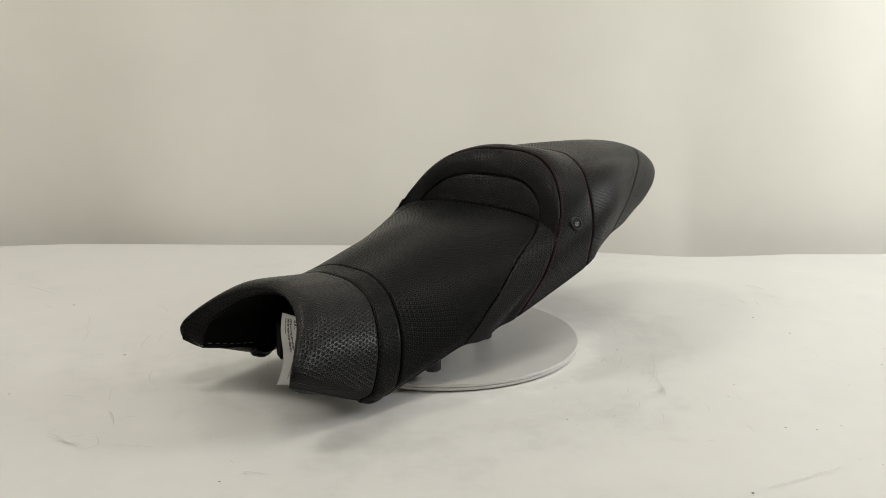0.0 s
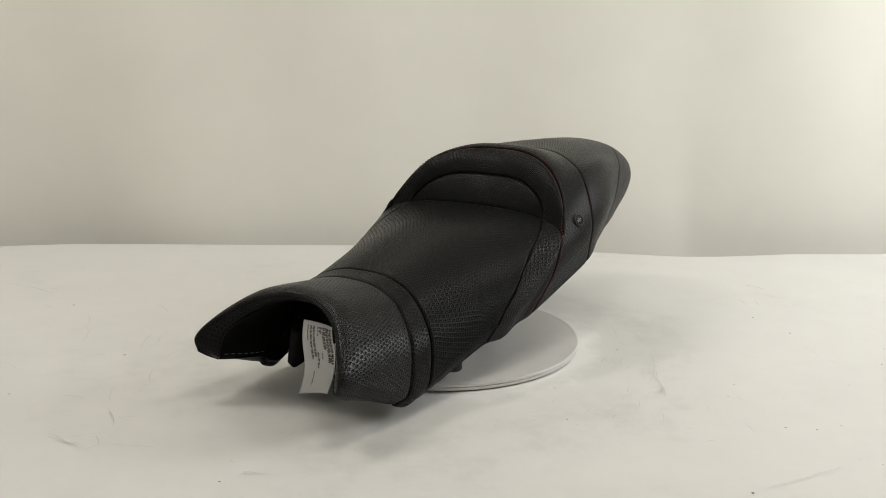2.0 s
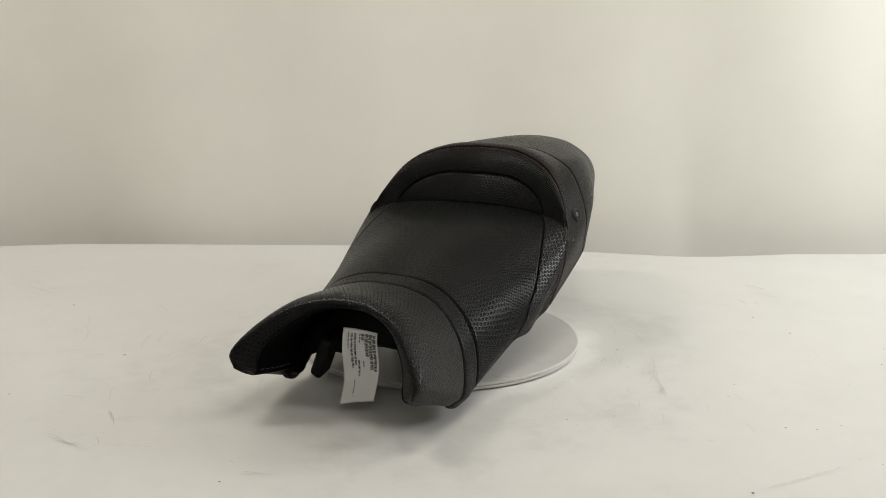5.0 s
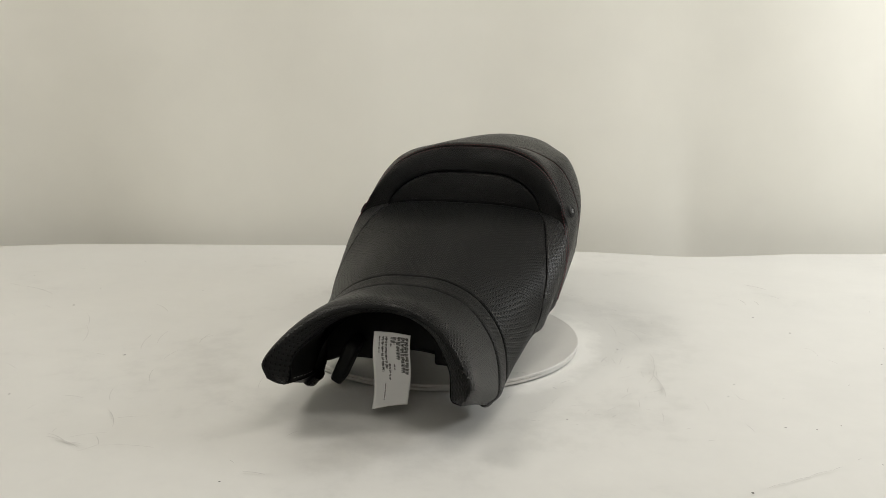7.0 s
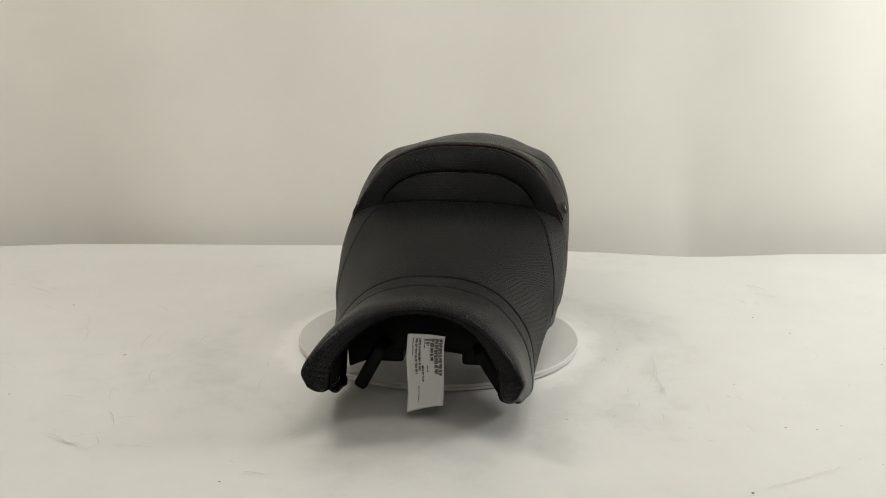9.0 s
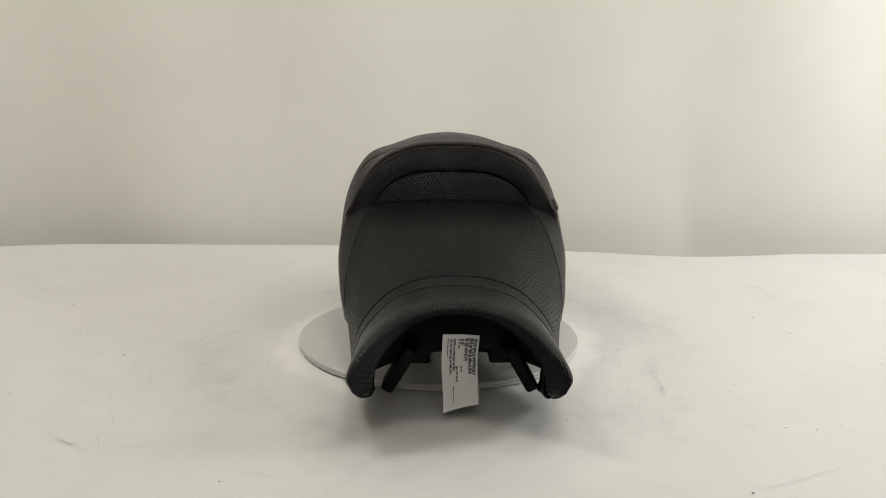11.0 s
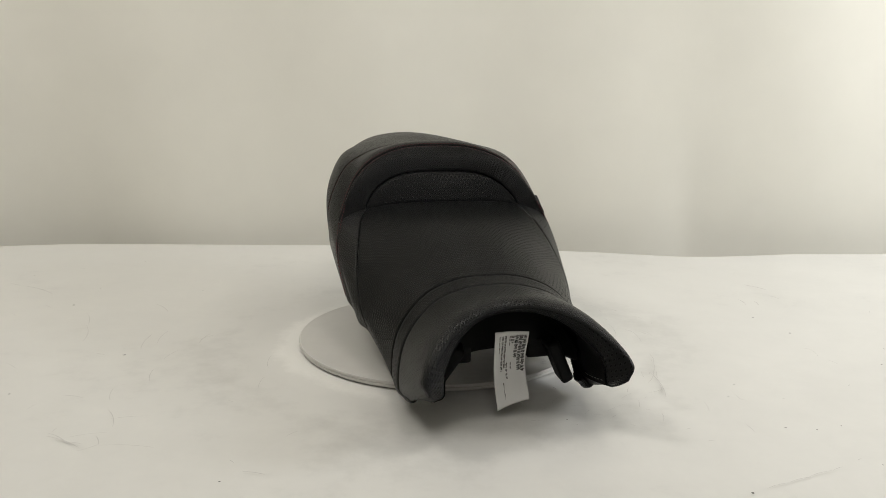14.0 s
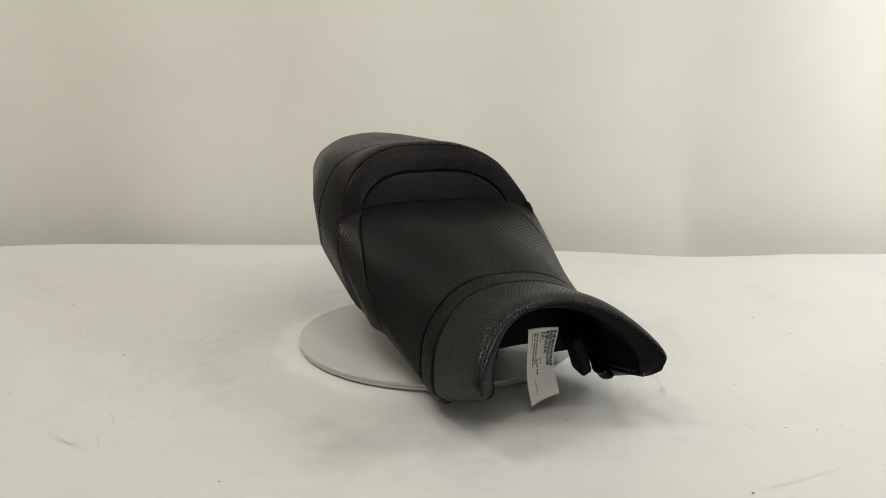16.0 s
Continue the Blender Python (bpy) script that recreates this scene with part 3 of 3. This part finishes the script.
def motorcycle_seat():
    seat = tagged(new("motorcycle_seat"), "black perforated leather motorcycle seat with dark red stitching on the turntable", "motorcycle seat")
    E = 1.08
    # the covers, from the nose to the tail
    panel("nose_panel", *span(0.0, 2.0, -1.0, 1.0, 60, 190), LEATHER_BIG, seat, "coarsely perforated black leather nose cover", (0.6, 1, 0, 0))
    panel("cross_band", *span(2.0, 3.0, -E, E, 24, 190), LEATHER, seat, "narrow raised black leather band", (1, 1, 0, 0), puff=0.0015)
    u, f = np.meshgrid(3.0 + 3.0 * fine(110), fine(150) * 2 - 1, indexing="ij")
    edge = np.where(u < 4.05, E, side_seam(u))
    panel("seat_panel", u, f * edge, LEATHER, seat, "perforated black leather rider's seat cover", (1, 0.7, 1, 1))
    for sign in (1, -1):
        us = np.concatenate([4.05 + 1.95 * fine(90), 6.0 + fine(40)[1:]])
        u, f = np.meshgrid(us, fine(60), indexing="ij")
        ins = np.where(us <= 6.0, side_seam(us), CORNER)[:, None]
        q = ins + (E - ins) * f
        if sign < 0:
            u, q = u[:, ::-1], -q[:, ::-1]
        ends = (1, 0) if sign > 0 else (0, 1)
        panel("side_panel", u, q, LEATHER_BIG, seat, "coarsely perforated black leather side cover", (0, 1, *ends), flank=True)
    # backrest: rim and low pad
    s, f = np.meshgrid(np.linspace(-CORNER, CORNER, 150), fine(40), indexing="xy")
    low = pad_top(s)
    panel("backrest", low + (7.0 - low) * f, s, LEATHER_PAD, seat, "padded black leather backrest rim", (0.6, 0.8, 0.4, 0.4), puff=0.003)
    s, f = np.meshgrid(np.linspace(-0.372, 0.372, 110), fine(30), indexing="xy")
    panel("backrest_pad", 6.0 + (pad_top(s) - 6.0) * f, s, LEATHER_PAD, seat, "low arched pad in the backrest", (1, 1, 1, 1), puff=0.003)
    panel("rear_band", *span(7.0, 8.0, -E, E, 36, 190), LEATHER, seat, "perforated black leather band behind the backrest", (1, 1, 0, 0))
    panel("pillion_panel", *span(8.0, 10.0, -E, E, 70, 190), LEATHER, seat, "perforated black leather pillion cover", (1, 0.8, 0, 0))
    panel("tail_panel", *span(10.0, 11.0, -E, E, 30, 190), LEATHER, seat, "black leather tail cover", (0.8, 0, 0, 0))
    # the tail turns in below
    s = np.linspace(-1, 1, 120)
    P0, P1 = cover(np.full(120, 11.0), s), cover(np.full(120, 10.6), s)
    mid = np.array([ASIDE, 0.26, 0.13])
    rows = [P0 + (mid - P0) * k * 0.25 - np.array([0, 0, 0.004]) * math.sin(min(1, 2 * k) * math.pi) for k in np.linspace(0, 1, 12)]
    part("tail_underside", grid_mesh(np.stack(rows)), LEATHER_PLAIN, seat, "smooth black leather turned under the tail")
    # lining inside the front arch
    k, t = np.meshgrid(np.linspace(0, 1, 26), np.linspace(-1, 1, 150), indexing="ij")
    P = lining_point(k, t)
    part("lining", grid_mesh(P, flip=True), LINING, seat, "matt black lining inside the front arch")
    for col, sign in ((0, -1.0), (-1, 1.0)):
        uk = 0.02 + 2.83 * np.linspace(0, 1, 26)
        out, ins = cover(uk, np.full(26, sign)), P[:, col]
        q = np.linspace(0, 1, 9)[:, None, None]
        strip = out[None] * (1 - q) + ins[None] * q + np.array([0, 0, -0.005]) * np.sin(q * np.pi) * (np.minimum(1, np.linspace(0, 1, 26) * 5) * (1 - np.linspace(0, 1, 26) ** 2))[None, :, None]
        part("leg_end", grid_mesh(strip, flip=sign < 0), LEATHER_PLAIN, seat, "smooth black leather under the leg of the arch")
    # moulded base below
    u, t = np.meshgrid(np.linspace(2.2, 10.8, 60), np.linspace(-1, 1, 60), indexing="ij")
    P = cover(u, t)
    P[..., 0] = ASIDE + (P[..., 0] - ASIDE) * 0.88
    P[..., 2] -= 0.034 * np.cos(t * math.pi / 2) - 0.004 * t ** 4
    part("base_pan", grid_mesh(P, flip=True), PLASTIC, seat, "black moulded plastic base")
    return seat


def seat_details(seat):
    # under-plate, ribs, tabs and feet
    xs = np.linspace(-1, 1, 25)
    rows = []
    for y, half, zc, ze in ((-0.190, 0.108, 0.122, 0.070), (-0.200, 0.109, 0.112, 0.060), (-0.225, 0.100, 0.062, 0.030), (-0.215, 0.100, 0.050, 0.026), (-0.16, 0.112, 0.046, 0.032), (-0.08, 0.125, 0.050, 0.058), (0.02, 0.135, 0.072, 0.085), (0.12, 0.13, 0.11, 0.115), (0.24, 0.11, 0.14, 0.14), (0.34, 0.06, 0.17, 0.17)):
        rows.append(np.stack([ASIDE + xs * half, np.full(25, y), ze + (zc - ze) * (1 - xs ** 2)], -1))
    part("under_plate", grid_mesh(np.stack(rows), flip=True), PLASTIC, seat, "black plastic under-plate")
    for x in (-0.052, 0.052):
        bm = bmesh.new()
        box(bm, (ASIDE + x - 0.017, -0.223, 0.036), (ASIDE + x + 0.017, -0.19, 0.062), 0.004)
        part("rib", bm, PLASTIC, seat)
    for sign in (-1, 1):
        bm = bmesh.new()
        box(bm, (-0.008, -0.013, -0.029), (0.008, 0.013, 0.042), 0.005, pose(ASIDE + sign * 0.074, -0.228, 0.031, 18, -sign * 28, 0))
        part("tab", bm, PLASTIC, seat, "black plastic locating tab")
    for x, y in ((0.100, -0.136), (-0.100, -0.136)):
        bm = smooth(lathe(bmesh.new(), [(0, 0.012), (0.009, 0.012), (0.011, 0.014), (0.011, 0.045), (0, 0.045)], 20, (ASIDE + x, y, 0)))
        part("rubber_foot", bm, RUBBER, seat, "short black rubber foot")
    for x, y, top in ((-0.04, -0.07, 0.050), (0.04, -0.07, 0.050), (-0.04, 0.03, 0.072), (0.04, 0.03, 0.072)):
        bm = lathe(bmesh.new(), [(0, 0.0005), (0.011, 0.0005), (0.013, 0.002), (0.013, top), (0, top)], 20, (ASIDE + x, y, 0))
        part("support_foot", bm, RUBBER, seat, "black rubber foot standing on the turntable")
    bm = bmesh.new()
    box(bm, (0.156, 0.132, 0.116), (0.167, 0.144, 0.128), 0.002)
    part("tab", bm, PLASTIC, seat, "black plastic locating tab")
    # seams
    s = np.linspace(-1.0, 1.0, 400)
    for aside in (-0.0036, 0.0036):
        stitches("red_stitching", np.full(400, 7.0), s, 0.0002, 0.0052, 0.0036, 0.00055, THREAD_RED, seat, "double row of dark red stitches over the backrest", aside)
    stitches("red_seam", np.full(400, 8.0), s, -0.0006, 0.0046, 0.0036, 0.0006, THREAD_RED, seat, "dark red stitched seam before the pillion cover", 0.0020)
    for u, reach in ((0.05, 0.7), (2.0, 1.0), (3.0, 1.0)):
        stitches("black_seam", np.full(400, u), s * reach, -0.0010, 0.0042, 0.0034, 0.0007, THREAD_BLACK, seat, "black stitched seam", 0.0024)
    # white basting thread inside the legs of the arch
    for sign in (-1, 1):
        k = np.linspace(0.04, 0.72, 60)
        P = lining_point(k, sign * (0.78 + 0.14 * k)) + np.array([-sign * 0.0015, 0, 0])
        bm = bmesh.new()
        for j in range(0, 56, 8):
            a, b = Vector(P[j]), Vector(P[j + 4])
            t = (b - a).normalized()
            w = t.cross(Vector((1, 0, 0))).normalized() * 0.0004
            o = Vector((-sign * 0.0006, 0, 0))
            q = [bm.verts.new(c) for c in (a - w, a + w, b + w, b - w, a - w + o, a + w + o, b + w + o, b - w + o)]
            for ids in ((0, 1, 2, 3), (7, 6, 5, 4), (0, 4, 5, 1), (2, 6, 7, 3)):
                bm.faces.new([q[i] for i in ids])
        tagged(part("basting_thread", bm, THREAD_WHITE, seat, "broken line of white basting thread"), kind="stuff")
    # round badge on the flank
    m = seat_frame(7.60, 0.72)
    bm = lathe(bmesh.new(), [(0.0062, 0.0006), (0.0066, 0.0022), (0.0076, 0.0028), (0.0088, 0.0022), (0.0096, -0.001)], 40)
    bmesh.ops.transform(bm, matrix=m, verts=bm.verts)
    badge = part("badge", smooth(bm), RUBBER, seat, "round black badge with a raised ring")
    bm = lathe(bmesh.new(), [(0.0066, -0.0005), (0.0064, 0.0012), (0.0040, 0.0019), (0.0, 0.0021)], 40)
    bmesh.ops.transform(bm, matrix=m, verts=bm.verts)
    part("cap", smooth(bm), PLASTIC, badge)
    bm = bmesh.new()
    for x, y, w, h in ((0.0, 0.0026, 0.0016, 0.0011), (-0.0022, -0.0006, 0.0007, 0.0030), (0.0, -0.0006, 0.0007, 0.0034), (0.0022, -0.0006, 0.0007, 0.0030), (0.0, -0.0036, 0.0040, 0.0006)):
        box(bm, (x - w / 2, y - h / 2, 0.0014), (x + w / 2, y + h / 2, 0.0024))
    bmesh.ops.transform(bm, matrix=m, verts=bm.verts)
    part("emblem", bm, BADGE_INK, badge, "grey bars on the badge")


def label_point(f, g):
    """A point of the hanging label: f across, g down."""
    a, b = Vector((-0.0045, -0.2700, 0.0890)), Vector((0.0375, -0.2645, 0.0865))
    c, d = Vector((-0.0050, -0.2830, -0.0005)), Vector((0.0355, -0.2740, 0.0075))
    p = (a.lerp(b, f)).lerp(c.lerp(d, f), g)
    bow = 0.006 * math.sin(g * math.pi) - 0.003 * math.sin(g * 2 * math.pi + f) + 0.0030 * math.sin(f * math.pi)
    return p + Vector((-0.0012 * math.sin(g * 5.0), bow - 0.001, 0))


def paper_label(seat):
    P = np.array([[label_point(f, g) for f in np.linspace(0, 1, 15)] for g in np.linspace(0, 1, 34)])
    lab = part("paper_label", grid_mesh(P), PAPER, seat, "white printed paper label hanging from the front arch")
    lab.modifiers.new("thick", "SOLIDIFY").thickness = 0.0003
    bm = bmesh.new()
    rnd = random.Random(3)

    def bar(f0, f1, g0, g1):
        last = None
        for k in range(2):
            g = g0 + (g1 - g0) * k
            p = [bm.verts.new(label_point(f, g) + Vector((0, -0.0006, 0))) for f in (f0, f1)]
            if last:
                bm.faces.new((last[0], last[1], p[1], p[0]))
            last = p

    # lines of print run down the label, broken into words
    for f, g0, g1, w in ((0.90, 0.05, 0.62, 0.09), (0.79, 0.05, 0.60, 0.09), (0.67, 0.05, 0.40, 0.09), (0.55, 0.06, 0.17, 0.08), (0.47, 0.06, 0.22, 0.03), (0.55, 0.46, 0.56, 0.03), (0.42, 0.45, 0.68, 0.05), (0.34, 0.06, 0.52, 0.05), (0.25, 0.06, 0.56, 0.05), (0.16, 0.06, 0.30, 0.025), (0.30, 0.72, 0.92, 0.025)):
        g = g0
        while g < g1 - 0.01:
            for c in range(rnd.randint(3, 8)):
                if g < g1 - 0.008:
                    low, high = rnd.choice((0.5, 0.5, 0.2)), rnd.choice((0.5, 0.35))
                    bar(f - w * 1.25 * low, f + w * 1.25 * high, g, g + 0.0085)
                g += 0.0115
            g += 0.012
    part("print", bm, INK, lab, "dark bars of small print")


# ---- what turns ----
TURNS = ((0, -43.37), (1, -39.21), (2, -35.06), (3, -30.96), (4, -26.9), (6.5, -16.76), (8, -10.59), (9, -6.44), (11.5, 3.99), (13, 10.3), (14, 14.56), (15, 18.85), (16, 23.15))


def motions():
    rows = [(t, pose(0, 0, DISC_Z, 0, 0, a)) for t, a in TURNS]
    walk(SEAT, rows)
    walk(DISC, [(t, pose(0, 0, 0, 0, 0, a)) for t, a in TURNS])


room()
table()
scuffs()
TABLE_TURN, DISC = turntable_parts()
SEAT = motorcycle_seat()
seat_details(SEAT)
paper_label(SEAT)
motions()
